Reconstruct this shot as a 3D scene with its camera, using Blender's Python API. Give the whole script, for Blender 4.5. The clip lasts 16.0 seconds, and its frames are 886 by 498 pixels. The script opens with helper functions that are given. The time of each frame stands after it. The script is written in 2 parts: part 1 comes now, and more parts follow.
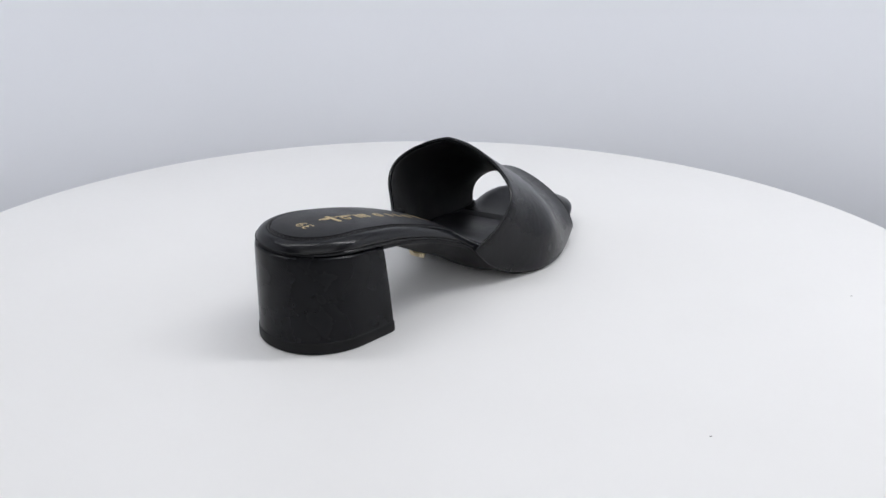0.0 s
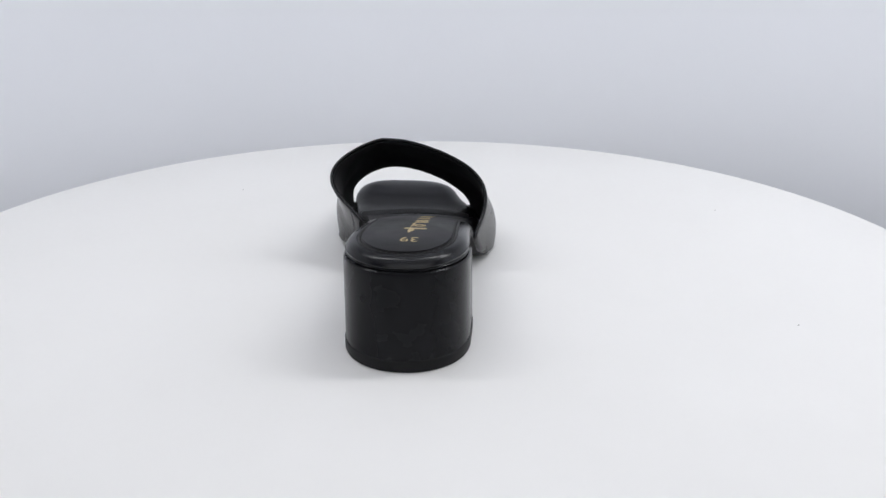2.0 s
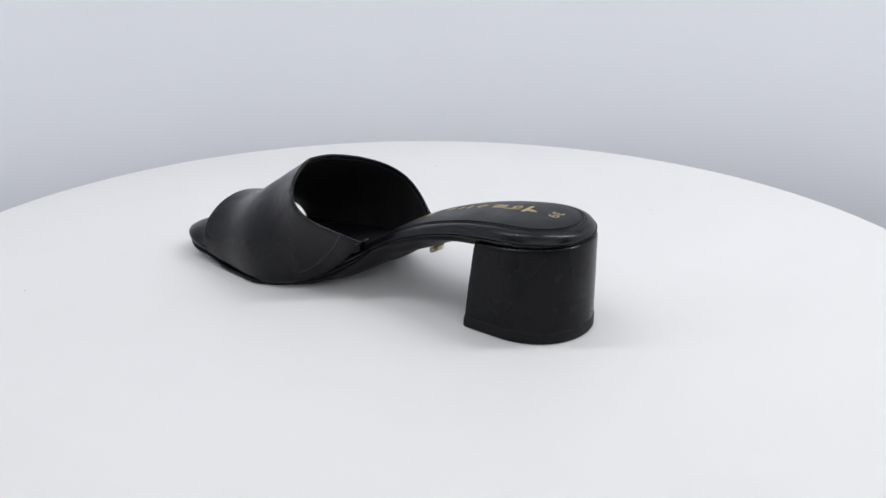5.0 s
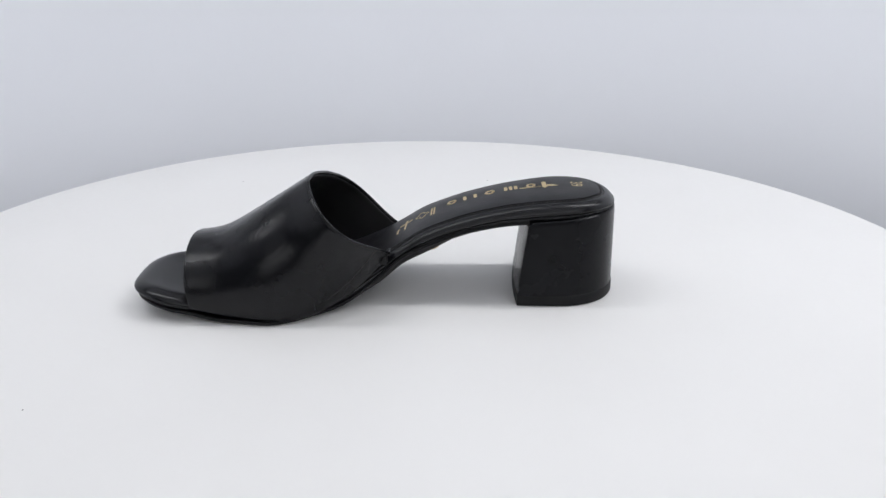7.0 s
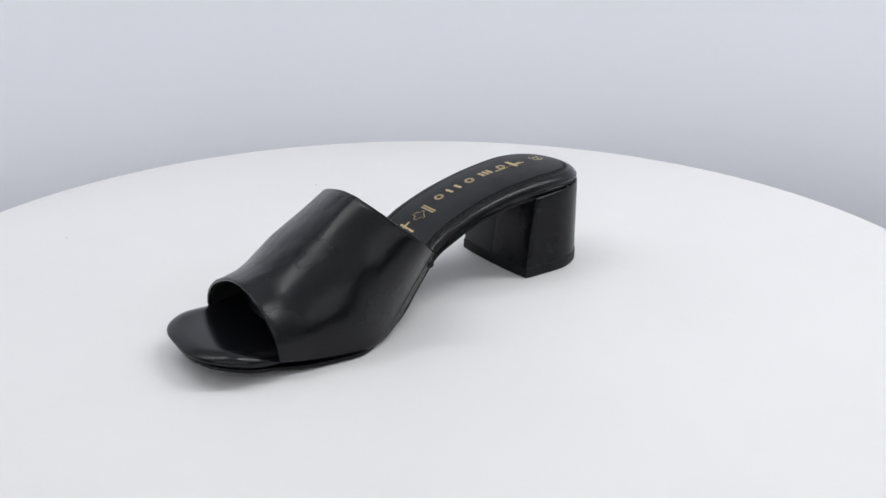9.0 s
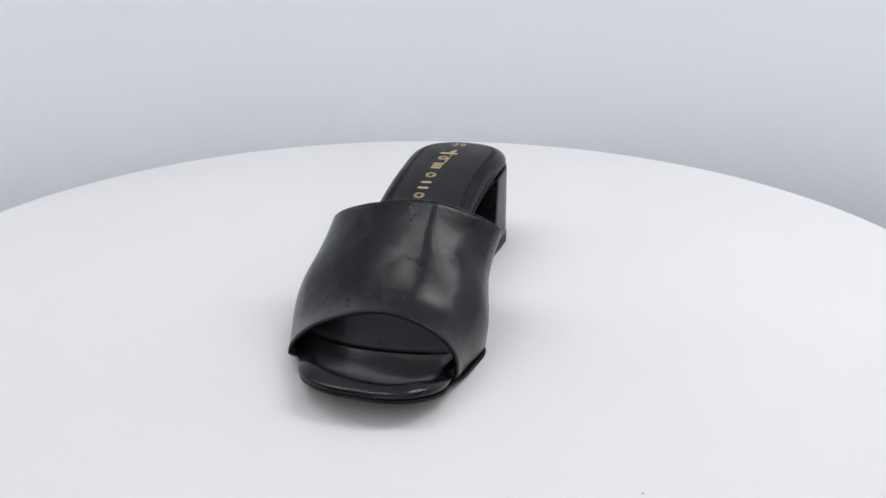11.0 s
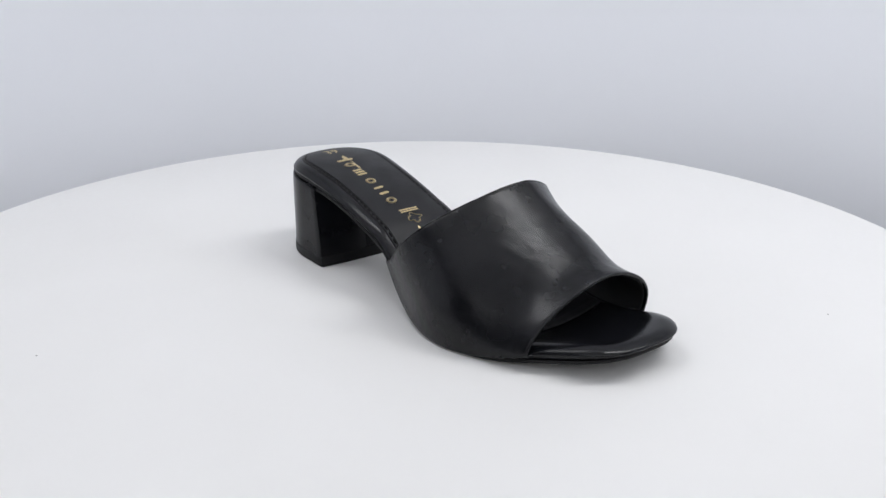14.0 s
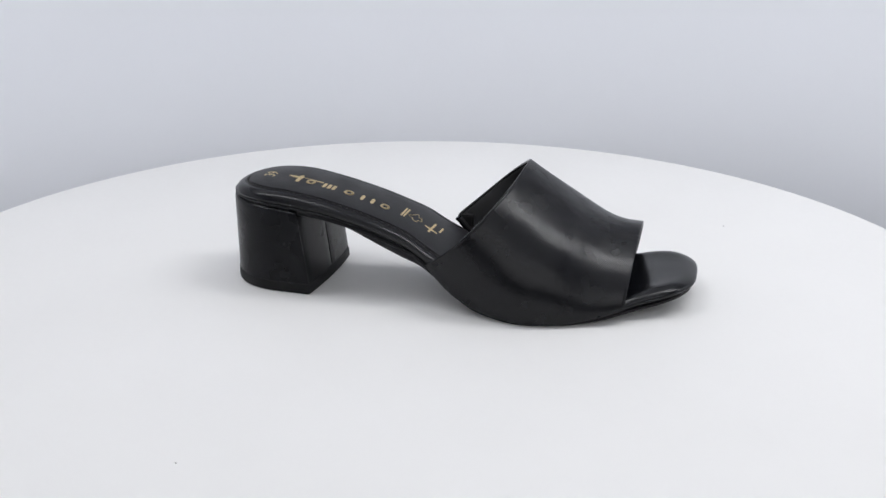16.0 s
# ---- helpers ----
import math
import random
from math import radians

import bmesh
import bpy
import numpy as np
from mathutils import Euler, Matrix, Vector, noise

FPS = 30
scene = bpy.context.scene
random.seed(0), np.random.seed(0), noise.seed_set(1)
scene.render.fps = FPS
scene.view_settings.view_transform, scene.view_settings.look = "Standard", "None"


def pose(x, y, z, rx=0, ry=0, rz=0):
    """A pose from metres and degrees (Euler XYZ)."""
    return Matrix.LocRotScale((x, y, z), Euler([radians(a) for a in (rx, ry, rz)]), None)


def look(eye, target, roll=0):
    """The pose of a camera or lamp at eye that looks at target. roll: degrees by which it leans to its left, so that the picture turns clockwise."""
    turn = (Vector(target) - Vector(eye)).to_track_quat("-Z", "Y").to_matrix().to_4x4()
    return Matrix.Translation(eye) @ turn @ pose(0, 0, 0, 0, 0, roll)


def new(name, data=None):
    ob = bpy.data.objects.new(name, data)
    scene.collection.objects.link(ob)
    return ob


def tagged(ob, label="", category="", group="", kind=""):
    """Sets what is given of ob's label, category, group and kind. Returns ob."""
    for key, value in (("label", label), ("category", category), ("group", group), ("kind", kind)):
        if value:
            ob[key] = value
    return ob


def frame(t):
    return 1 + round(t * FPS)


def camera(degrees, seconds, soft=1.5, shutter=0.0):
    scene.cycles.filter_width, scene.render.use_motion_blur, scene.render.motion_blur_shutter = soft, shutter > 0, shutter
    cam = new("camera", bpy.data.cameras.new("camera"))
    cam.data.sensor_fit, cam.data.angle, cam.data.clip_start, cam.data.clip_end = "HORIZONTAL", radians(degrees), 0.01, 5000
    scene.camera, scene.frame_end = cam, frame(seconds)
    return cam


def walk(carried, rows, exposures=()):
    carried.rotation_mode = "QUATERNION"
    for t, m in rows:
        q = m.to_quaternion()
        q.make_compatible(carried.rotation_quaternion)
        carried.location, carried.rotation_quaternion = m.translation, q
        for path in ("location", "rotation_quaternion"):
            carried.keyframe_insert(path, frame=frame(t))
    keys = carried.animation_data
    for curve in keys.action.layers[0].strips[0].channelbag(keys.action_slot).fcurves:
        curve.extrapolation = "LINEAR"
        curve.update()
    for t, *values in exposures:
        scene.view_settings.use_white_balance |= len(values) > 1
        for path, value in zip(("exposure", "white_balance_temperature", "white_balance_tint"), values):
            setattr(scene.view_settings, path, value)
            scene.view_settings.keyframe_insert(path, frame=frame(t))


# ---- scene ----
cam = camera(48.544, 16.0)

# ---- camera ----
CAM_EYE = (0.0, -0.48446, 0.20594)
PITCH, YAW = 21.024, 1.449
_aim = Vector((math.sin(radians(YAW)) * math.cos(radians(PITCH)),
               math.cos(radians(YAW)) * math.cos(radians(PITCH)),
               -math.sin(radians(PITCH))))
CAM_POSE = look(CAM_EYE, Vector(CAM_EYE) + _aim, 0.03)
walk(cam, [(0.0, CAM_POSE), (16.0, CAM_POSE)])

SPEED = 18.4712            # degrees a second of the turning disc
SHOE_START = 46.853        # heading of the toe at the start, degrees

# ---- world and lights ----
world = bpy.data.worlds.new("room_light")
scene.world = world
world.use_nodes = True
world.node_tree.nodes["Background"].inputs[0].default_value = (0.75, 0.8, 1.0, 1)
world.node_tree.nodes["Background"].inputs[1].default_value = 0.12
scene.view_settings.exposure = 0.0


def area_light(name, eye, target, sx, sy, watts, color):
    d = bpy.data.lights.new(name, "AREA")
    d.shape, d.size, d.size_y, d.energy, d.color = "RECTANGLE", sx, sy, watts, color
    ob = new(name, d)
    ob.matrix_world = look(eye, target)
    return ob


COOL = (0.955, 0.962, 0.985)
area_light("top_softbox_light", (0.03, -0.10, 0.85), (0.03, -0.10, 0.0), 1.40, 1.60, 1.8, COOL)
# Unseen fill lamp behind the camera, added to lift the shade under the arch.
area_light("front_fill_light", (0.12, -0.98, 0.66), (0.03, 0.10, 0.05), 1.50, 0.80, 4.6, COOL)
area_light("left_strip_light", (-0.42, 0.02, 0.81), (-0.34, 0.02, 0.0), 0.06, 0.70, 1.7, COOL)
area_light("right_strip_light", (0.53, 0.02, 0.80), (0.41, 0.02, 0.0), 0.05, 0.70, 3.0, COOL)


# ---- materials ----
def material(name):
    m = bpy.data.materials.new(name)
    m.use_nodes = True
    nt = m.node_tree
    return m, nt, nt.nodes["Principled BSDF"]


def noise_node(nt, scale, detail=3.0, rough=0.5, coord="Object"):
    tc = nt.nodes.new("ShaderNodeTexCoord")
    n = nt.nodes.new("ShaderNodeTexNoise")
    n.inputs["Scale"].default_value = scale
    n.inputs["Detail"].default_value = detail
    n.inputs["Roughness"].default_value = rough
    nt.links.new(tc.outputs[coord], n.inputs["Vector"])
    return n


def ramp(nt, src, lo, hi, a, b):
    r = nt.nodes.new("ShaderNodeMapRange")
    r.inputs["From Min"].default_value, r.inputs["From Max"].default_value = lo, hi
    r.inputs["To Min"].default_value, r.inputs["To Max"].default_value = a, b
    nt.links.new(src, r.inputs["Value"])
    return r.outputs["Result"]


def mix_color(nt, fac, a, b):
    m = nt.nodes.new("ShaderNodeMix")
    m.data_type = "RGBA"
    nt.links.new(fac, m.inputs[0])
    m.inputs[6].default_value, m.inputs[7].default_value = (*a, 1), (*b, 1)
    return m.outputs[2]


def leather(name, dark, light, rough_lo, rough_hi, grain, relief, crease=0.0, gloss=0.36):
    """Dyed leather: pebbled grain, faint creases and uneven polish."""
    m, nt, bsdf = material(name)
    big = noise_node(nt, 28, 4, 0.6)
    nt.links.new(mix_color(nt, ramp(nt, big.outputs["Fac"], 0.3, 0.7, 0, 1), dark, light), bsdf.inputs["Base Color"])
    mid = noise_node(nt, 70, 3, 0.5)
    nt.links.new(ramp(nt, mid.outputs["Fac"], 0.3, 0.7, rough_lo, rough_hi), bsdf.inputs["Roughness"])
    tc = nt.nodes.new("ShaderNodeTexCoord")
    vor = nt.nodes.new("ShaderNodeTexVoronoi")
    vor.feature = "DISTANCE_TO_EDGE"
    vor.inputs["Scale"].default_value = grain
    nt.links.new(tc.outputs["Object"], vor.inputs["Vector"])
    b1 = nt.nodes.new("ShaderNodeBump")
    b1.inputs["Strength"].default_value, b1.inputs["Distance"].default_value = relief, 0.00005
    nt.links.new(ramp(nt, vor.outputs["Distance"], 0.0, 0.25, 0, 1), b1.inputs["Height"])
    out = b1
    if crease:
        mp = nt.nodes.new("ShaderNodeMapping")
        mp.inputs["Rotation"].default_value = (0, 0, radians(-20))
        mp.inputs["Scale"].default_value = (430, 250, 310)
        nt.links.new(tc.outputs["Object"], mp.inputs["Vector"])
        cr = nt.nodes.new("ShaderNodeTexNoise")
        cr.inputs["Scale"].default_value, cr.inputs["Detail"].default_value = 1.0, 4
        cr.inputs["Distortion"].default_value = 0.3
        nt.links.new(mp.outputs["Vector"], cr.inputs["Vector"])
        b2 = nt.nodes.new("ShaderNodeBump")
        b2.inputs["Strength"].default_value, b2.inputs["Distance"].default_value = crease, 0.00017
        nt.links.new(cr.outputs["Fac"], b2.inputs["Height"])
        nt.links.new(b1.outputs["Normal"], b2.inputs["Normal"])
        # soft dents that break up the shine
        dn = noise_node(nt, 95, 2, 0.45)
        dn.inputs["Distortion"].default_value = 0.6
        b3 = nt.nodes.new("ShaderNodeBump")
        b3.inputs["Strength"].default_value, b3.inputs["Distance"].default_value = min(1.0, crease), 0.0002
        nt.links.new(dn.outputs["Fac"], b3.inputs["Height"])
        nt.links.new(b2.outputs["Normal"], b3.inputs["Normal"])
        out = b3
    nt.links.new(out.outputs["Normal"], bsdf.inputs["Normal"])
    bsdf.inputs["Specular IOR Level"].default_value = gloss
    return m


BLACK_A, BLACK_B = (0.0032, 0.0034, 0.0047), (0.0056, 0.0059, 0.0077)
mat_upper = leather("black_upper_leather", BLACK_A, BLACK_B, 0.20, 0.30, 1500, 0.2, 0.8, 0.29)
mat_lining = leather("black_lining", (0.006, 0.006, 0.007), (0.011, 0.011, 0.012), 0.6, 0.75, 2200, 0.2)
mat_sock = leather("black_sock_leather", (0.009, 0.009, 0.0105), (0.014, 0.014, 0.016), 0.36, 0.48, 1800, 0.2, 0.12, 0.30)
mat_rim = leather("black_rim_leather", BLACK_A, BLACK_B, 0.18, 0.26, 2400, 0.0, 0.0, 0.30)
mat_heel = leather("black_heel_leather", BLACK_A, BLACK_B, 0.22, 0.30, 2600, 0.0, 0.0, 0.17)
mat_rubber = leather("black_rubber", (0.006, 0.006, 0.007), (0.011, 0.011, 0.012), 0.45, 0.6, 900, 0.1, 0.0, 0.18)
mat_thread = leather("black_thread", (0.02, 0.019, 0.02), (0.03, 0.029, 0.03), 0.4, 0.55, 3000, 0.3)


def foil(name, color, rough):
    m, nt, bsdf = material(name)
    n = noise_node(nt, 900, 3)
    nt.links.new(mix_color(nt, ramp(nt, n.outputs["Fac"], 0.3, 0.7, 0, 1), color, tuple(c * 0.75 for c in color)), bsdf.inputs["Base Color"])
    nt.links.new(ramp(nt, n.outputs["Fac"], 0.3, 0.7, rough, rough + 0.15), bsdf.inputs["Roughness"])
    bsdf.inputs["Metallic"].default_value = 0.85
    return m


mat_gold = foil("gold_foil", (0.80, 0.64, 0.36), 0.38)
mat_metal = foil("pale_gold_metal", (0.85, 0.72, 0.48), 0.22)


def painted(name, color, color2, lo, hi, scale, relief):
    m, nt, bsdf = material(name)
    a, b = noise_node(nt, scale, 4), noise_node(nt, scale * 40, 4)
    nt.links.new(mix_color(nt, ramp(nt, a.outputs["Fac"], 0.3, 0.7, 0, 1), color, color2), bsdf.inputs["Base Color"])
    nt.links.new(ramp(nt, b.outputs["Fac"], 0.3, 0.7, lo, hi), bsdf.inputs["Roughness"])
    bp = nt.nodes.new("ShaderNodeBump")
    bp.inputs["Strength"].default_value, bp.inputs["Distance"].default_value = relief, 0.0003
    nt.links.new(b.outputs["Fac"], bp.inputs["Height"])
    nt.links.new(bp.outputs["Normal"], bsdf.inputs["Normal"])
    return m


mat_disc = painted("white_disc_laminate", (0.812, 0.805, 0.792), (0.842, 0.835, 0.822), 0.45, 0.6, 6, 0.05)
mat_shell = painted("white_backdrop_board", (0.79, 0.803, 0.835), (0.815, 0.828, 0.859), 0.7, 0.85, 3, 0.06)
mat_room = painted("grey_room_paint", (0.30, 0.30, 0.32), (0.34, 0.34, 0.36), 0.7, 0.85, 2, 0.05)
mat_speck = painted("grey_dust", (0.38, 0.37, 0.36), (0.5, 0.49, 0.47), 0.8, 0.9, 300, 0.2)


# ---- mesh helpers ----
MM = 0.001


def finish(bm, sharp=38):
    bmesh.ops.remove_doubles(bm, verts=bm.verts, dist=1e-6)
    bmesh.ops.recalc_face_normals(bm, faces=bm.faces)
    for f in bm.faces:
        f.smooth = True
    for e in bm.edges:
        if len(e.link_faces) == 2 and e.calc_face_angle(0) > radians(sharp):
            e.smooth = False


def part(name, bm, material, parent, label="", sharp=38):
    """Links a bmesh as one mesh object under a thing or a part."""
    finish(bm, sharp)
    me = bpy.data.meshes.new(name)
    bm.to_mesh(me)
    bm.free()
    me.materials.append(material)
    ob = new(name, me)
    if parent is not None:
        ob.parent = parent
    return tagged(ob, label)


def skin(bm, rings, closed=True):
    """Faces between rings of equal length."""
    vs = [[bm.verts.new(p) for p in r] for r in rings]
    n = len(vs[0])
    for a, b in zip(vs, vs[1:]):
        for i in range(n if closed else n - 1):
            j = (i + 1) % n
            bm.faces.new((a[i], a[j], b[j], b[i]))
    return vs


def curve(xs, ys):
    """A smooth, monotone-safe curve through a few control values (cubic Hermite)."""
    xs, ys = np.array(xs, float), np.array(ys, float)
    h, d = np.diff(xs), np.diff(ys) / np.diff(xs)
    m = np.empty(len(xs))
    m[0], m[-1] = d[0], d[-1]
    for i in range(1, len(xs) - 1):
        m[i] = 0 if d[i - 1] * d[i] <= 0 else 3 * (h[i - 1] + h[i]) / ((2 * h[i] + h[i - 1]) / d[i - 1] + (h[i] + 2 * h[i - 1]) / d[i])

    def at(x):
        x = min(max(x, xs[0]), xs[-1])
        i = min(int(np.searchsorted(xs, x, "right")) - 1, len(xs) - 2)
        t = (x - xs[i]) / h[i]
        return float((2 * t**3 - 3 * t**2 + 1) * ys[i] + (t**3 - 2 * t**2 + t) * h[i] * m[i]
                     + (3 * t**2 - 2 * t**3) * ys[i + 1] + (t**3 - t**2) * h[i] * m[i + 1])
    return at


def spline(xs, ys):
    """A natural cubic spline through a few control values."""
    xs, ys = np.array(xs, float), np.array(ys, float)
    n, h = len(xs), np.diff(xs)
    a, r = np.eye(n), np.zeros(n)
    for i in range(1, n - 1):
        a[i, i - 1:i + 2] = h[i - 1], 2 * (h[i - 1] + h[i]), h[i]
        r[i] = 6 * ((ys[i + 1] - ys[i]) / h[i] - (ys[i] - ys[i - 1]) / h[i - 1])
    m = np.linalg.solve(a, r)

    def at(x):
        i = min(max(int(np.searchsorted(xs, x, "right")) - 1, 0), n - 2)
        p, q = xs[i + 1] - x, x - xs[i]
        return float((m[i] * p**3 + m[i + 1] * q**3) / (6 * h[i]) + (ys[i] / h[i] - m[i] * h[i] / 6) * p + (ys[i + 1] / h[i] - m[i + 1] * h[i] / 6) * q)
    return at


def box(bm, x0, x1, y0, y1, z0, z1, bevel=0.0, seg=2):
    r = bmesh.ops.create_cube(bm, size=1)["verts"]
    for v in r:
        v.co = Vector(((x0 + x1) / 2 + v.co.x * (x1 - x0), (y0 + y1) / 2 + v.co.y * (y1 - y0), (z0 + z1) / 2 + v.co.z * (z1 - z0)))
    if bevel:
        bmesh.ops.bevel(bm, geom=list({e for v in r for e in v.link_edges}), offset=bevel, segments=seg, affect="EDGES")


# ---- setting: photo booth and room ----
SWEEP = curve((-0.36, -0.2, -0.10, -0.04, 0.02, 0.1, 0.3, 0.86), (0.495, 0.495, 0.50, 0.515, 0.55, 0.605, 0.73, 1.0))


def backdrop_shell():
    """A curved sweep that leans outwards and wraps round the turntable."""
    bm = bmesh.new()

    def plan(r):
        p = [(r, -0.46)]
        p += [(r * math.cos(a), 0.03 + r * math.sin(a)) for a in np.linspace(0, math.pi, 65)]
        return p + [(-r, -0.46)]
    levels = np.linspace(-0.36, 0.86, 26)
    inner = [[(x, y, z) for x, y in plan(SWEEP(z))] for z in levels]
    outer = [[(x, y, z) for x, y in plan(SWEEP(z) + 0.008)] for z in reversed(levels)]
    skin(bm, inner + outer + inner[:1], closed=False)
    return tagged(part("backdrop", bm, mat_shell, None), "curved white backdrop board behind the turntable", "backdrop", kind="structure")


def plain_slab(name, x0, x1, y0, y1, z0, z1, mat, label):
    bm = bmesh.new()
    box(bm, x0, x1, y0, y1, z0, z1)
    return tagged(part(name, bm, mat, None), label, name.split("_")[0], kind="structure")


backdrop_shell()
plain_slab("floor", -1.6, 1.6, -2.2, 1.2, -0.40, -0.36, mat_room, "plain grey floor under the photo booth")
# ceiling_1 is an added reflector out of view; its bounce softens the shadows.
plain_slab("ceiling_1", -1.01, 1.01, -1.00, 1.05, 0.865, 0.88, mat_shell, "unseen white board over the turntable, added to bounce light down")
plain_slab("wall_south", -1.6, 1.6, -2.24, -2.2, -0.36, 1.6, mat_room, "plain grey room wall")
plain_slab("wall_north", -1.6, 1.6, 1.2, 1.24, -0.36, 1.6, mat_room, "plain grey room wall")
plain_slab("wall_west", -1.64, -1.6, -2.2, 1.2, -0.36, 1.6, mat_room, "plain grey room wall")
plain_slab("wall_east", 1.6, 1.64, -2.2, 1.2, -0.36, 1.6, mat_room, "plain grey room wall")
plain_slab("ceiling_2", -1.6, 1.6, -2.2, 1.2, 1.6, 1.64, mat_room, "plain grey room ceiling")


# ---- turntable ----
def round_ring(r, z, n=192):
    return [(r * math.cos(2 * math.pi * i / n), r * math.sin(2 * math.pi * i / n), z) for i in range(n)]


def build_turntable():
    top = tagged(new("turntable"), "round white turntable disc turning under the shoe", "turntable")
    bm = bmesh.new()
    prof = [(0.002, 0.0), (0.15, 0.0), (0.2975, 0.0), (0.2990, -0.0004), (0.2998, -0.0013), (0.30, -0.0025),
            (0.30, -0.0095), (0.2985, -0.0115), (0.2965, -0.012), (0.15, -0.012), (0.002, -0.012)]
    vs = skin(bm, [round_ring(r, z) for r, z in prof])
    bm.faces.new(vs[0])
    bm.faces.new(vs[-1])
    part("disc", bm, mat_disc, top)
    bm = bmesh.new()
    vs = skin(bm, [round_ring(r, z, 64) for r, z in [(0.10, -0.012), (0.10, -0.35), (0.13, -0.36)]])
    bm.faces.new(vs[0])
    bm.faces.new(vs[-1])
    part("pedestal", bm, mat_room, top, "plain grey pedestal")
    for i, (x, y, s) in enumerate(((-0.0362, -0.1888, 0.00045), (0.154, 0.1393, 0.00045), (0.1372, -0.1786, 0.0004))):
        c = Vector((x, y, 0)) 
        a = radians(SHOE_START)
        bm = bmesh.new()
        bmesh.ops.create_icosphere(bm, subdivisions=1, radius=s)
        for v in bm.verts:
            v.co = Vector((v.co.x * 1.5, v.co.y, v.co.z * 0.5)) + Vector((c.x * math.cos(a) - c.y * math.sin(a), c.x * math.sin(a) + c.y * math.cos(a), 0.0002))
        part("dust_speck", bm, mat_speck, top, "tiny grey dust speck")
    return top


# ---- the shoe ----
# Toe towards +x, the wearer's left towards +y, sole on z = 0; millimetres in these curves.
SPINE = curve((-102, -70, -40, -20, 0, 15, 40, 68, 85, 100, 120, 141), (-2, -2, -2.4, -2.1, -0.8, 0.3, 3.6, 8.2, 10.4, 13.6, 20.6, 22.6))
HALF = curve((-102, -70, -40, -20, 0, 15, 40, 68, 85, 100, 120, 141), (27.8, 27.8, 26.6, 26.4, 26.7, 28.6, 37.6, 45.2, 42.4, 38.4, 35.2, 35.2))
TOP = curve((-102, -85, -72, -50, -30, -13, 0, 6, 13, 20, 30, 40, 50, 60, 80, 98, 110, 120, 130, 141), (54.4, 55.3, 55.0, 52.3, 47.8, 42.4, 37.0, 33.2, 28.8, 24.8, 19.4, 15, 12.4, 11, 10, 11.2, 13.2, 15.4, 16.9, 16.6))
BOTTOM = curve((-60, -46, -23, -1, 6, 20, 34, 42, 60, 90, 110, 125, 133, 141), (43, 41.4, 36.4, 28.2, 25, 13.2, 4.4, 1.8, 0, 0.6, 3.4, 6.2, 7.6, 8.8))
HEEL_SEAT = curve((-102, -90, -70, -50), (47.0, 46.7, 45.2, 43.0))
HEEL_END, TOE_END = -70.0, 88.0


def outline(inset=0.0, back=-100.2, front=143.2, n=220):
    """The sole's outline, counter-clockwise, moved inwards by inset."""
    pts = []
    m = n // 2
    for side in (1, -1):
        for i in range(m):
            w = i / m
            a = math.pi * w
            x = (front + back) / 2 + (front - back) / 2 * math.cos(a if side == 1 else math.pi + a)
            e = 1.0
            if x < HEEL_END:
                q = min(1.0, (HEEL_END - x) / (HEEL_END - back))
                e = max(0.0, 1 - q ** 2.15) ** (1 / 2.15)
            if x > TOE_END:
                q = min(1.0, (x - TOE_END) / (front - TOE_END))
                e = max(0.0, 1 - q ** 3.1) ** (1 / 3.1)
            pts.append(Vector((x, SPINE(x) + side * HALF(x) * e)))
    # even spacing along the edge
    seg = [(pts[(i + 1) % n] - pts[i]).length for i in range(n)]
    total, even, i, acc = sum(seg), [], 0, 0.0
    for k in range(n):
        want = total * k / n
        while acc + seg[i] < want:
            acc += seg[i]
            i += 1
        even.append(pts[i].lerp(pts[(i + 1) % n], (want - acc) / seg[i]))
    if not inset:
        return even
    res = []
    for i in range(n):
        t = (even[(i + 1) % n] - even[i - 1]).normalized()
        res.append(even[i] + Vector((-t.y, t.x)) * inset)
    return res


def centre_of(p):
    x = min(max(p.x, -74.0), 112.0)
    return Vector((x, SPINE(x)))


def undercut(q, f):
    """The toe's lower edge lies back under its front; f is 0 at the bottom, 1 at the top."""
    w = min(1.0, max(0.0, (q.x - 116) / 22))
    return Vector((q.x - 2.6 * w * w * (3 - 2 * w) * (1 - f) ** 1.5, q.y))


def crown(k):
    """How far the footbed falls towards its edge; k is 0 on the spine, 1 at the rim."""
    return -3.0 * k ** 3


def footbed(x, k):
    """Height of the padded footbed: crowned at the heel, flat across the toes."""
    w = min(1.0, max(0.0, (x - 55) / 38))
    w = w * w * (3 - 2 * w)
    return TOP(x) + (crown(k * 0.8) + 0.2) * (1 - w) + (crown(0.85) + 0.1) * w


def on_top(x, y, lift=0.0):
    """A point on the footbed, in metres."""
    k = min(1.0, abs(y - SPINE(x)) / (HALF(x) - 5.6))
    return Vector((x, y, footbed(x, k) - 0.2 + lift)) * MM


def close_middle(bm, ring):
    """Quads across the narrow slit that the last ring leaves along the spine."""
    n = len(ring)
    for i in range(1, n // 2 - 1):
        bm.faces.new((ring[i], ring[i + 1], ring[n - i - 1], ring[n - i]))
    bm.faces.new((ring[0], ring[1], ring[n - 1]))
    h = n // 2
    bm.faces.new((ring[h - 1], ring[h], ring[h + 1]))


def clip_toe(bm, end):
    """Ends a piece under the leather that wraps the toe."""
    bmesh.ops.delete(bm, geom=[f for f in bm.faces if f.calc_center_median().x > end], context="FACES")


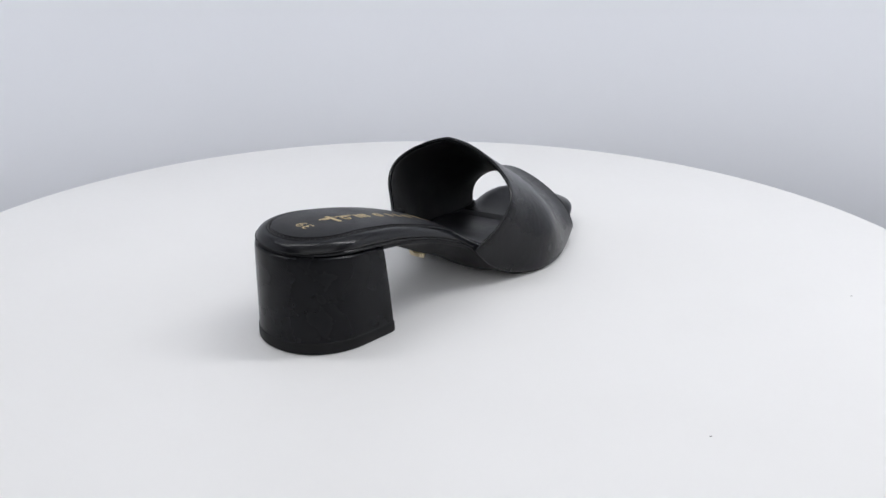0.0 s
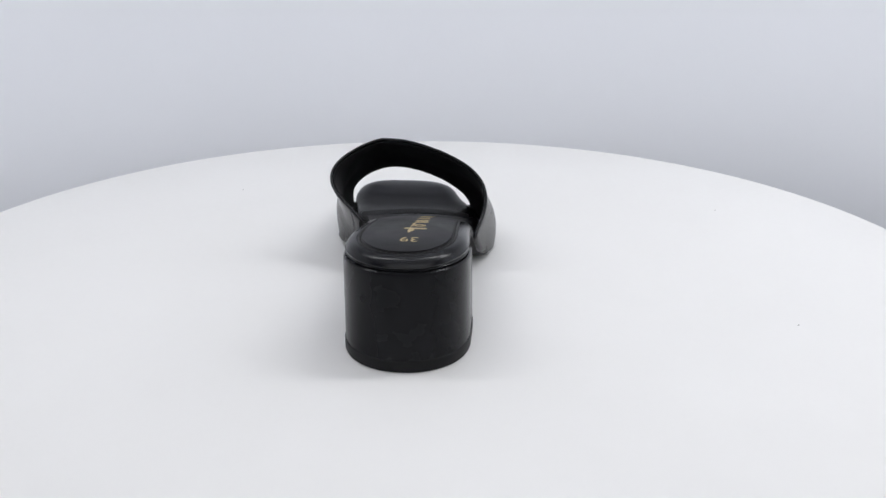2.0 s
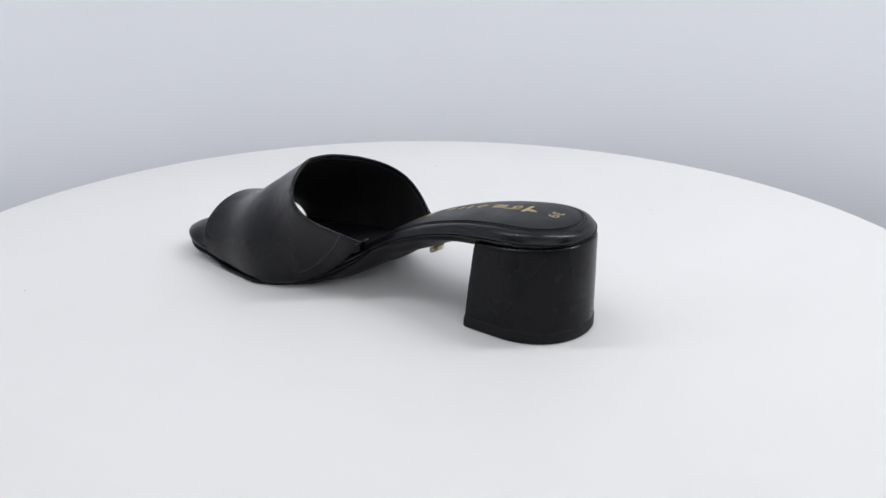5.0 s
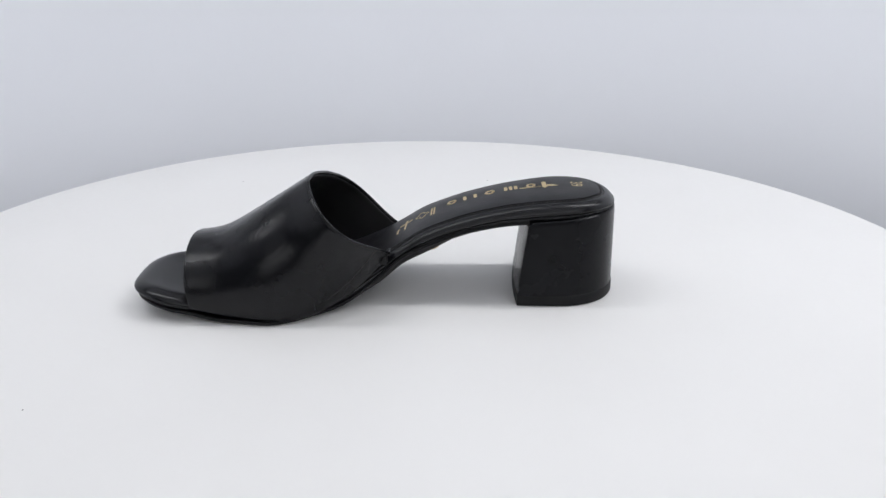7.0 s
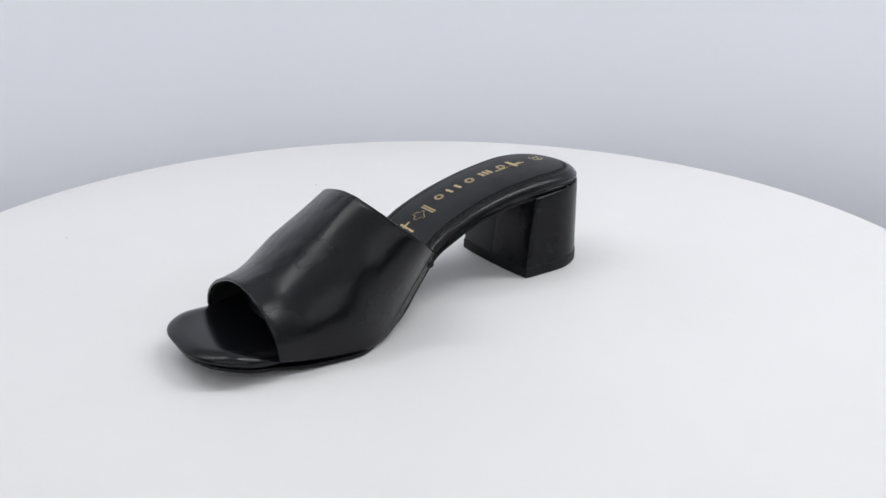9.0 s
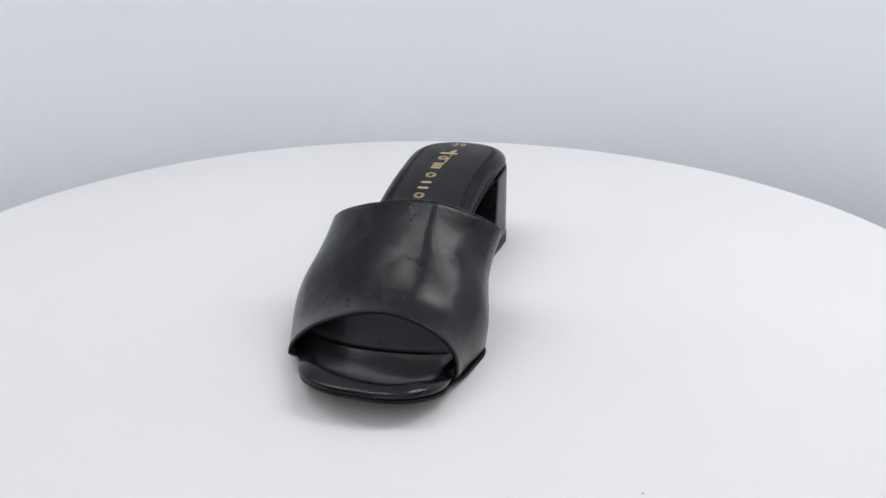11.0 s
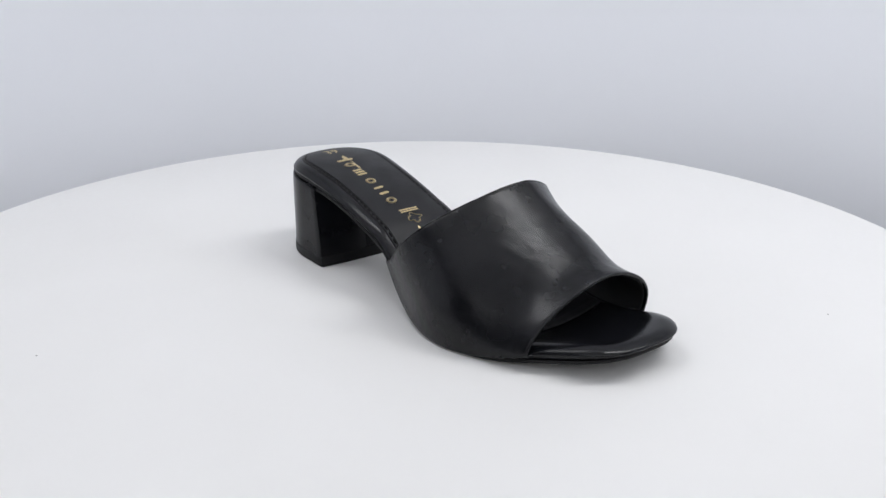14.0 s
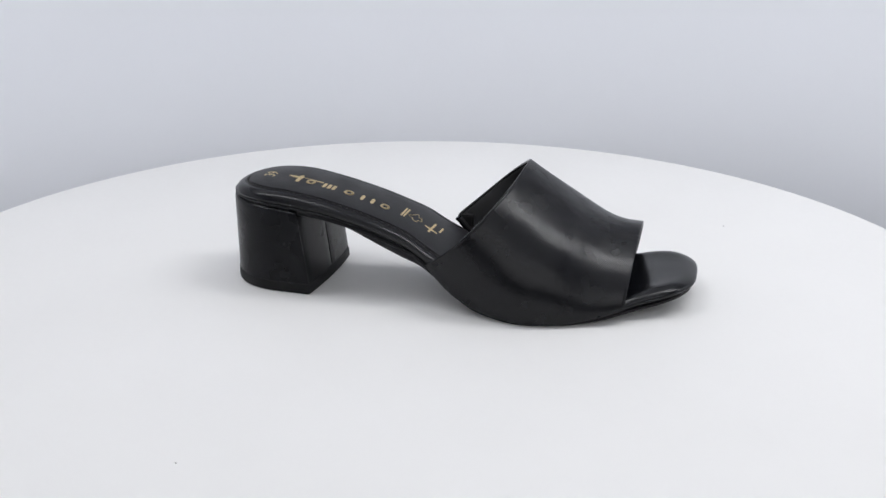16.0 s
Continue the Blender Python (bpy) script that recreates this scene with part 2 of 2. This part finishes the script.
def build_footbed(shoe):
    # padded sock, set inside the rim; its stitched edge runs out under the strap
    def edge_relief(x):
        return min(1.0, max(0.08, (48 - x) / 16))
    bm = bmesh.new()
    edge = outline(5.6)
    rings = []
    for d, dz in ((0.3, -1.2), (0.0, -0.5), (0.15, 0.0), (0.4, 0.25), (0.7, 0.15), (0.9, -0.8), (1.6, -0.8), (1.85, 0.1), (2.2, 0.2)):
        rings.append([Vector((*q, TOP(q.x) + crown(0.81) + (dz if dz < -1 else dz * edge_relief(q.x)))) * MM for q in outline(5.6 + d)])
    for k in (0.9, 0.8, 0.68, 0.52, 0.36, 0.18, 0.05):
        ring = []
        for q in edge:
            c = centre_of(q)
            s = c + (q - c) * k
            ring.append(Vector((*s, footbed(s.x, k))) * MM)
        rings.append(ring)
    close_middle(bm, skin(bm, rings)[-1])
    clip_toe(bm, 0.0895)
    part("sock", bm, mat_sock, shoe, "matt black leather footbed with edge stitching")
    # wrapped rim and body under the sock
    bm = bmesh.new()
    rings = []

    def low(x):
        return max(BOTTOM(x) + 2.0, 0.0) if x > -52 else HEEL_SEAT(x) + 0.4
    for d, dz in ((8.0, -0.4), (5.9, -0.4), (5.3, 0.1), (4.2, 0.0), (3.0, -0.4), (1.9, -1.1), (0.9, -2.2), (0.25, -3.6)):
        rings.append([Vector((*q, TOP(q.x) + crown(0.85) + dz)) * MM for q in outline(d)])
    for d, f in ((0.0, 0.80), (0.25, 0.60), (0.9, 0.52), (0.35, 0.46), (0.1, 0.36), (0.5, 0.12), (1.3, 0.03), (2.6, 0.0)):
        ring = []
        for q in outline(d):
            hi, lo = TOP(q.x) - 4.6, low(q.x)
            ring.append(Vector((*q, lo + (hi - lo) * f)) * MM)
        rings.append(ring)
    for k in (0.7, 0.4, 0.1):
        ring = []
        for q in outline(2.2):
            c = centre_of(q)
            s = c + (q - c) * k
            ring.append(Vector((*s, low(s.x))) * MM)
        rings.append(ring)
    close_middle(bm, skin(bm, rings)[-1])
    clip_toe(bm, 0.104)
    part("rim", bm, mat_rim, shoe, "smooth rounded black leather rim")
    # cut edge of the sock across the ball of the foot
    bm = bmesh.new()
    rings = []
    for i in range(25):
        y = -21 + 66 * i / 24
        x = 89 + 7.0 * math.sin(math.pi * (i / 24) ** 0.8)
        sec = [(-6.0, 0.05), (-2.0, 0.45), (0.0, 0.5), (0.25, 0.1), (0.0, -0.5), (-6.0, -0.5)]
        rings.append([on_top(x + dx, y, dz + 0.32) for dx, dz in sec])
    vs = skin(bm, rings)
    bm.faces.new(vs[0])
    bm.faces.new(vs[-1])
    part("sock_edge", bm, mat_sock, shoe)
    # one smooth piece wraps the toe
    bm = bmesh.new()
    rings = []
    for d, f in ((1.4, 0.0), (0.55, 0.08), (0.05, 0.22), (-0.1, 0.35), (0.1, 0.48), (0.6, 0.6), (1.5, 0.72), (2.7, 0.83), (4.2, 0.92), (5.8, 0.98), (7.6, 1.0), (9.6, 0.97)):
        ring = []
        for q in outline(d):
            lo, hi = BOTTOM(q.x) + 2.3, TOP(q.x) + crown(0.85) + 0.35
            ring.append(Vector((*undercut(q, f), lo + (hi - lo) * f)) * MM)
        rings.append(ring)
    for k in (0.84, 0.68, 0.5, 0.3, 0.12, 0.03):
        ring = []
        for q in outline(9.6):
            c = centre_of(q)
            s = c + (q - c) * k
            ring.append(Vector((*s, TOP(s.x) + crown(0.85) + 0.3 - 0.6 * min(1.0, (1 - k) * 4))) * MM)
        rings.append(ring)
    close_middle(bm, skin(bm, rings)[-1])
    bmesh.ops.delete(bm, geom=[f for f in bm.faces if f.calc_center_median().x < 0.085], context="FACES")
    part("toe_pad", bm, mat_rim, shoe, "smooth black leather toe edge")
    # stitches along the sock's edge
    bm = bmesh.new()
    path = outline(6.8, n=320)
    for i in range(0, len(path), 2):
        a, b = path[i], path[(i + 1) % len(path)]
        if a.x > 44:
            continue
        t = (b - a).normalized()
        s = Vector((-t.y, t.x)) * 0.7
        mid = (a + b) / 2
        h = [TOP(p.x) + crown(0.8) - 0.35 for p in (a, b, mid)]
        v = [bm.verts.new(Vector((p.x, p.y, z)) * MM) for p, z in
             ((a, h[0] - 0.2), (mid + s, h[2] + 0.3), (mid, h[2] + 0.8), (mid - s, h[2] + 0.3), (b, h[1] - 0.2))]
        for f in ((0, 1, 2), (0, 2, 3), (4, 2, 1), (4, 3, 2)):
            bm.faces.new([v[j] for j in f])
    part("stitching", bm, mat_thread, shoe, "row of small black stitches", 180)


def build_outsole(shoe):
    bm = bmesh.new()

    def sag(x, k):
        w = max(0.0, 1 - ((x + 8) / 42) ** 2)
        return -6.8 * w * (1 - k * k)

    def droop(q):
        """The waist hangs lower on its right-hand side."""
        w = max(0.0, 1 - ((q.x - 0) / 36) ** 2)
        v = max(0.0, 1 - ((q.x - 12) / 30) ** 2)
        return -4.0 * w * min(1.0, max(0.0, (SPINE(q.x) + 8 - q.y) / 24)) - 2.6 * v * min(1.0, max(0.0, (q.y - SPINE(q.x)) / 20))

    def flare(q):
        """The sole reaches out under the strap, more on its left-hand side."""
        w = min(1.0, max(0.0, (q.x - 52) / 16)) * min(1.0, max(0.0, (112 - q.x) / 14))
        return Vector((q.x, q.y + w * (3.4 if q.y > SPINE(q.x) else 0.5)))

    def cut(q):
        return Vector((max(q.x, -56.0), q.y))
    rings = []
    for d, up in ((1.2, 2.1), (0.4, 2.0), (0.2, 1.5), (0.4, 0.6), (1.0, 0.15), (1.8, 0.0)):
        rings.append([Vector((*undercut(flare(cut(q)), 0), BOTTOM(cut(q).x) + up)) * MM for q in outline(d)])
    for k in (0.9, 0.75, 0.55, 0.35, 0.15, 0.04):
        ring = []
        for q in outline(1.8):
            q = undercut(flare(cut(q)), 0)
            c = centre_of(q)
            c.x = max(c.x, -54)
            s = c + (q - c) * k
            ring.append(Vector((*s, BOTTOM(s.x) + sag(s.x, k) + droop(s) * min(1.0, (1 - k) * 5))) * MM)
        rings.append(ring)
    close_middle(bm, skin(bm, rings)[-1])
    part("outsole", bm, mat_rubber, shoe, "thin black rubber outsole")


def heel_ring(inset, z_at, front_at, n_back=60, n_front=24):
    """One level of the D-shaped heel. z_at(x), front_at(z) in millimetres."""
    cx, cy, b = -70.0, -1.9, 29.2 - inset
    a = 31.2 - inset
    ring = []
    for i in range(n_back + 1):
        w = math.pi / 2 + math.pi * i / n_back
        c, s = math.cos(w), math.sin(w)
        x = cx - a * abs(c) ** (2 / 2.1)
        y = cy + b * math.copysign(abs(s) ** (2 / 2.1), s)
        ring.append([x, y])
    fx = front_at - inset
    corner = 1.2
    side = []
    for i in range(1, 6):
        side.append(cx + (fx - corner - cx) * i / 5)
    right = [[x, cy - b] for x in side]
    left = [[x, cy + b] for x in reversed(side)]
    face = []
    for i in range(n_front + 1):
        u = -1 + 2 * i / n_front
        face.append([fx + 1.6 * (1 - u * u), cy + (b - 0.35) * u])
    pts = ring + right + face + left
    return [Vector((x, y, z_at(x))) * MM for x, y in pts]


def build_heel(shoe):
    def top(x):
        return HEEL_SEAT(x) + 0.35

    front = curve((0, 6, 44), (-50.6, -51.0, -55.8))
    bm = bmesh.new()
    rings = []
    for inset, f in ((2.5, 0.995), (1.4, 1.0), (0.7, 0.985), (0.6, 0.965), (0.5, 0.93), (0.45, 0.7), (0.4, 0.5), (0.4, 0.3), (0.35, 0.1), (0.35, 0.0), (1.0, -0.01)):
        zmid = 5.9 + (44 - 5.9) * f
        rings.append(heel_ring(inset, lambda x: 5.9 + (top(x) - 5.9) * f, front(zmid)))
    vs = skin(bm, rings)
    bm.faces.new(vs[0])
    bm.faces.new(vs[-1])
    block = part("heel_block", bm, mat_heel, shoe, "leather-covered black block heel")
    bm = bmesh.new()
    rings = [heel_ring(i, lambda x: z, front(z)) for i, z in ((1.2, 6.1), (0.35, 6.0), (0.0, 5.6), (0.0, 0.9), (0.4, 0.2), (1.0, 0.0))]
    vs = skin(bm, rings)
    bm.faces.new(vs[0])
    bm.faces.new(vs[-1])
    part("top_piece", bm, mat_rubber, shoe, "black rubber top piece under the heel")
    # leather ends meeting on the breast
    for y0, y1, t in ((-1.5, 25.6, 0.55), (-29.2, -2.1, 0.35)):
        bm = bmesh.new()
        rings = []
        n = 12
        for z in np.linspace(6.6, 42.0, 10):
            row_f, row_b = [], []
            for i in range(n + 1):
                y = y0 + (y1 - y0) * i / n
                u = (y + 1.9) / 28.4
                x = front(z) - 0.5 + 1.6 * (1 - u * u)
                edge = 0.25 if i in (0, n) else 0.0
                row_f.append(Vector((x + t - edge, y, z)) * MM)
                row_b.append(Vector((x - 0.6, y, z)) * MM)
            rings.append(row_f + row_b[::-1])
        vs = skin(bm, rings)
        bm.faces.new(vs[0])
        bm.faces.new(vs[-1])
        part("breast_panel", bm, mat_heel, block, "black leather panel on the heel's front")


# Stations of the strap from its back edge to its front edge: where it leaves the sole on the right and on the left,
# its crest, the roundness of both flanks and how far they swell.
STRAP_RIGHT = ((12, -29, 23), (31, -32.5, 7.5), (60, -37.3, 1.6), (88, -31, 2.6), (109.5, -22, 8))
STRAP_LEFT = ((13, 33, 28), (34, 39.5, 8.8), (60, 53.8, 2.2), (86, 54.4, 3.4), (107.5, 55.4, 8.5))
STRAP_CREST = ((53.0, 24, 63.2), (68.4, 24, 53.6), (83, 24, 44.6), (98, 24.5, 36.7), (111.5, 25.5, 34.6))
STRAP_ROUND = ((2.35, 4.0), (2.35, 3.2), (2.1, 2.5), (1.85, 2.3), (1.7, 2.15))
STRAP_SWELL = ((8.5, 20.5), (6.8, 13.5), (3.4, 5), (0.8, 3), (0, 2.0))


def strap_surface():
    us = (0, 0.25, 0.5, 0.75, 1)

    def along(rows):
        return [spline(us, [r[i] for r in rows]) for i in range(len(rows[0]))]
    cr, cl, cc, cn, cs = (along(r) for r in (STRAP_RIGHT, STRAP_LEFT, STRAP_CREST, STRAP_ROUND, STRAP_SWELL))

    def at(u, v):
        """u from back to front, v from the right foot of the strap over the crest to the left one."""
        left = v > 0.5
        w = (1 - v) * 2 if left else v * 2
        base = [c(u) for c in (cl if left else cr)]
        top = [c(u) for c in cc]
        n, d = cn[1 if left else 0](u), cs[1 if left else 0](u)
        phi = w * math.pi / 2
        s, c = math.sin(phi) ** (2 / n), max(0.0, math.cos(phi)) ** (2 / n)
        y = top[1] + (base[1] - top[1]) * c + (1 if left else -1) * d * 4 * s ** 1.25 * (1 - s ** 1.25)
        lean = 1.0 if left else 1.0 - 0.2 * (1 - u)
        return Vector((base[0] + (top[0] - base[0]) * s ** lean, y, base[2] + (top[2] - base[2]) * s + (1.9 - 1.0 * u) * math.exp(-((y - top[1]) / 21) ** 2)))
    return at


def build_strap(shoe):
    at = strap_surface()
    nu, nv = 66, 144
    vv = [j / nv for j in range(nv + 1)]
    P = [[at(i / nu, v) for v in vv] for i in range(nu + 1)]
    # the hide is not quite even: shallow dents, and creases that run forward
    for i, row in enumerate(P):
        for j, p in enumerate(row):
            fade = min(1.0, 6 * (j / nv), 6 * (1 - j / nv))
            d = 0.35 * noise.noise(p * 0.04) + 0.14 * noise.noise(Vector((p.x * 0.06, p.y * 0.16, p.z * 0.16)))
            row[j] = p + Vector((0.3, 0, 0.95)) * d * fade
    # both feet of the strap are tucked in under the footbed
    for row in P:
        a, b = row[0], row[-1]
        row[:0] = [a + Vector((0, 7.5, -0.6)), a + Vector((0, 4.0, -0.9)), a + Vector((0, 1.0, -0.6))]
        row += [b + Vector((0, -1.0, -0.6)), b + Vector((0, -4.0, -0.9)), b + Vector((0, -7.5, -0.6))]
    nv += 6
    N = [[None] * (nv + 1) for _ in range(nu + 1)]
    for i in range(nu + 1):
        for j in range(nv + 1):
            du = P[min(i + 1, nu)][j] - P[max(i - 1, 0)][j]
            dv = P[i][min(j + 1, nv)] - P[i][max(j - 1, 0)]
            nrm = du.cross(dv)
            N[i][j] = nrm.normalized() if nrm.length > 1e-9 else Vector((0, 0, 1))
    if N[nu // 2][nv // 2].z < 0:
        N = [[-n for n in row] for row in N]

    def shell(name, mat, outer, inner, pull, label):
        bm = bmesh.new()
        rings = []
        t = (outer + inner) / 2
        r = (outer - inner) / 2
        # across the strap's edge: inner face, rounded back edge, outer face, rounded front edge
        order = [(i, inner) for i in range(nu, -1, -1)]
        order += [(0, "b")]
        order += [(i, outer) for i in range(nu + 1)]
        order += [(nu, "f")]
        for j in range(nv + 1):
            ring = []
            for i, off in order:
                u = i / nu
                ext = Vector((0, 0, 0))
                if off in ("b", "f"):
                    k = 0 if off == "b" else nu
                    k2 = 1 if off == "b" else nu - 1
                    ext = (P[k][j] - P[k2][j]).normalized() * (r * 0.8 - pull)
                    o = t
                else:
                    o = off
                    if i in (0, nu):
                        k2 = 1 if i == 0 else nu - 1
                        ext = (P[i][j] - P[k2][j]).normalized() * (-pull)
                        o = t + (off - t) * 0.8
                ring.append((P[i][j] + N[i][j] * o + ext) * MM)
            rings.append(ring)
        vs = skin(bm, rings)
        bm.faces.new(vs[0])
        bm.faces.new(vs[-1])
        return part(name, bm, mat, shoe, label, 60)
    shell("upper", mat_upper, 0.3, -1.0, 0.0, "broad black leather strap with fine creases")
    for i, name in ((0, "back_piping"), (nu, "front_piping")):
        bm = bmesh.new()
        rings = []
        nxt = 1 if i == 0 else nu - 1
        for j in range(nv + 1):
            out = (P[i][j] - P[nxt][j]).normalized()
            nn = N[i][j]
            c = P[i][j] - nn * 0.45 + out * 0.1
            rings.append([(c + (out * math.cos(a) + nn * math.sin(a)) * 0.85) * MM for a in np.linspace(0, 2 * math.pi, 9)[:-1]])
        vs = skin(bm, rings)
        bm.faces.new(vs[0])
        bm.faces.new(vs[-1])
        part(name, bm, mat_rim, shoe, "rolled black leather edge", 80)
    # stitched seam beside the strap's left-hand foot
    bm = bmesh.new()
    rings = []
    for i in range(0, nu // 3):
        p, nn = P[i][nv - 4], N[i][nv - 4]
        side = (P[i][nv - 3] - p).normalized()
        rings.append([(p + nn * 0.2 + (side * math.cos(a) + nn * math.sin(a)) * 0.35) * MM for a in np.linspace(0, 2 * math.pi, 7)[:-1]])
    vs = skin(bm, rings)
    bm.faces.new(vs[0])
    bm.faces.new(vs[-1])
    part("seam", bm, mat_thread, shoe, "narrow black seam at the strap's foot", 80)
    shell("lining", mat_lining, -1.05, -2.0, 0.9, "dull black strap lining")


# ---- gilt print ----
def plate(bm, pts, lift, thick=0.12):
    """A thin raised print whose outline (x, y in millimetres) lies on the footbed."""
    lo = [bm.verts.new(on_top(x, y, lift)) for x, y in pts]
    hi = [bm.verts.new(on_top(x, y, lift + thick)) for x, y in pts]
    n = len(pts)
    bm.faces.new(hi)
    for i in range(n):
        j = (i + 1) % n
        bm.faces.new((lo[i], lo[j], hi[j], hi[i]))


def bar(bm, x0, y0, x1, y1, w, lift=0.18):
    """A rounded bar from one point to another, in short pieces that follow the footbed."""
    a, b = Vector((x0, y0)), Vector((x1, y1))
    t = (b - a).normalized()
    s = Vector((-t.y, t.x)) * w / 2
    n = max(2, int((b - a).length / 2))
    pts = [a.lerp(b, i / n) + s for i in range(n + 1)] + [b + t * w * 0.4] + [a.lerp(b, i / n) - s for i in range(n, -1, -1)] + [a - t * w * 0.4]
    plate(bm, [(p.x, p.y) for p in pts], lift)


def blob(bm, x, y, rx, ry, lift=0.18, hole=False):
    n = 18
    o = [(x + rx * math.cos(2 * math.pi * i / n), y + ry * math.sin(2 * math.pi * i / n)) for i in range(n)]
    if not hole:
        return plate(bm, o, lift)
    for i in range(n):
        j = (i + 1) % n
        inn = [(x + (p[0] - x) * 0.45, y + (p[1] - y) * 0.45) for p in (o[j], o[i])]
        plate(bm, [o[i], o[j], *inn], lift)


def build_print(shoe):
    # size mark, read from the toe
    font = bpy.data.curves.new("size_mark", "FONT")
    font.body, font.size, font.align_x, font.align_y, font.extrude = "39", 8.6, "CENTER", "CENTER", 0.0
    ob = bpy.data.objects.new("size_text", font)
    scene.collection.objects.link(ob)
    me = bpy.data.meshes.new_from_object(ob.evaluated_get(bpy.context.evaluated_depsgraph_get()))
    bpy.data.objects.remove(ob)
    bm = bmesh.new()
    bm.from_mesh(me)
    for v in bm.verts:
        v.co = on_top(-80.6 - v.co.y, -4.2 + v.co.x, 0.3)
    part("size_mark", bm, mat_gold, shoe, "gold printed size number 39")
    # maker's mark as plain shapes
    bm = bmesh.new()
    bar(bm, -70.8, -2.8, -52, -3.4, 1.2)
    bar(bm, -68.8, -3.2, -66.4, -3.6, 2.6, 0.2)
    bar(bm, -64.6, -0.6, -64.2, -9.6, 2.2, 0.22)
    part("maker_mark", bm, mat_gold, shoe, "gold printed mark of plain strokes")
    y = -6.3
    marks = (
        [("ring", -57.6, 2.5)],
        [("stroke", -49.8, 0.3), ("stroke", -47.2, 0.3), ("stroke", -44.6, 0.3)],
        [("ring", -36.4, 2.7)],
        [("stroke", -28.8, 0.4)],
        [("stroke", -23.4, 0.4)],
        [("ring", -16.6, 2.5)],
    )
    for pieces in marks:
        bm = bmesh.new()
        for n, (shape, x, v) in enumerate(pieces):
            if shape == "ring":
                blob(bm, x, y, v, 3.1, hole=True)
            else:
                bar(bm, x - v / 2, y + 2.5, x + v / 2, y - 2.5, 1.7, 0.18 + 0.02 * n)
        part("mark_stroke", bm, mat_gold, shoe, "gold printed stroke of the maker's mark")
    # hide symbol with two lines of fine print
    bm = bmesh.new()
    star = []
    for i in range(40):
        a = 2 * math.pi * i / 40
        r = 3.9 + 0.8 * math.cos(4 * a + 0.6) + 0.35 * math.cos(7 * a)
        star.append((a, r))
    for (a, r), (b, q) in zip(star, star[1:] + star[:1]):
        p = [(-1.2 + rr * math.sin(aa) * 0.75, -2.2 + rr * math.cos(aa)) for aa, rr in ((a, r), (b, q), (b, q - 0.75), (a, r - 0.75))]
        plate(bm, p, 0.16)
    part("hide_mark", bm, mat_gold, shoe, "gold printed hide outline")
    for k, w in ((-7.6, 11.0), (-6.2, 11.0)):
        for seg in range(6):
            bm = bmesh.new()
            y0 = -1.8 - w / 2 + seg * w / 6
            bar(bm, k, y0, k, y0 + w / 6 * 0.7, 0.9, 0.16)
            part("fine_print", bm, mat_gold, shoe, "fine gold print bar")
    bm = bmesh.new()
    bar(bm, 7.0, -7.0, 7.4, 5.0, 1.0)
    bar(bm, 4.4, -3.6, 10.0, -3.2, 1.3, 0.2)
    part("small_mark", bm, mat_gold, shoe, "small gold cross-shaped mark")
    bm = bmesh.new()
    bar(bm, 11.0, 0.0, 11.2, 6.0, 0.9)
    part("fine_print", bm, mat_gold, shoe, "fine gold print bar")


def build_tab(shoe):
    """A frayed end of lining where the strap meets the footbed."""
    bm = bmesh.new()
    box(bm, 14 * MM, 21 * MM, 30 * MM, 34.5 * MM, 24 * MM, 30.2 * MM, 0.6 * MM)
    for i in range(7):
        x = 12.5 + 1.0 * i
        box(bm, x * MM, (x + 0.6) * MM, (31 + 0.3 * (i % 3)) * MM, 34.2 * MM, 29 * MM, (29.9 + 0.35 * ((i * 5) % 3)) * MM)
    part("lining_tab", bm, mat_lining, shoe, "frayed black end of the strap lining")


def build_emblem(shoe):
    bm = bmesh.new()
    bmesh.ops.create_cone(bm, cap_ends=True, segments=20, radius1=3.4, radius2=2.8, depth=1.6)
    bmesh.ops.bevel(bm, geom=bm.edges[:], offset=0.25, segments=2, affect="EDGES")
    for v in bm.verts:
        x, y, z = v.co.x * 1.3, v.co.y, -v.co.z
        v.co = Vector((-7.5 + x * 0.8, -5 + y * 1.5, 20.6 - x * 0.3 + z * 1.6)) * MM
    part("emblem", bm, mat_metal, shoe, "small pale gold metal emblem under the arch")


def build_shoe():
    shoe = tagged(new("mule_sandal"), "black leather open-toe mule with a block heel, standing on the turntable", "shoe")
    build_footbed(shoe)
    build_outsole(shoe)
    build_heel(shoe)
    build_strap(shoe)
    build_print(shoe)
    build_emblem(shoe)
    build_tab(shoe)
    return shoe


turntable = build_turntable()
mule = build_shoe()


def motions():
    times = [0.5 * i for i in range(33)]
    walk(turntable, [(t, pose(0, 0, 0, 0, 0, SPEED * t)) for t in times])
    walk(mule, [(t, pose(0, 0, 0, 0, 0, SHOE_START + SPEED * t)) for t in times])


motions()
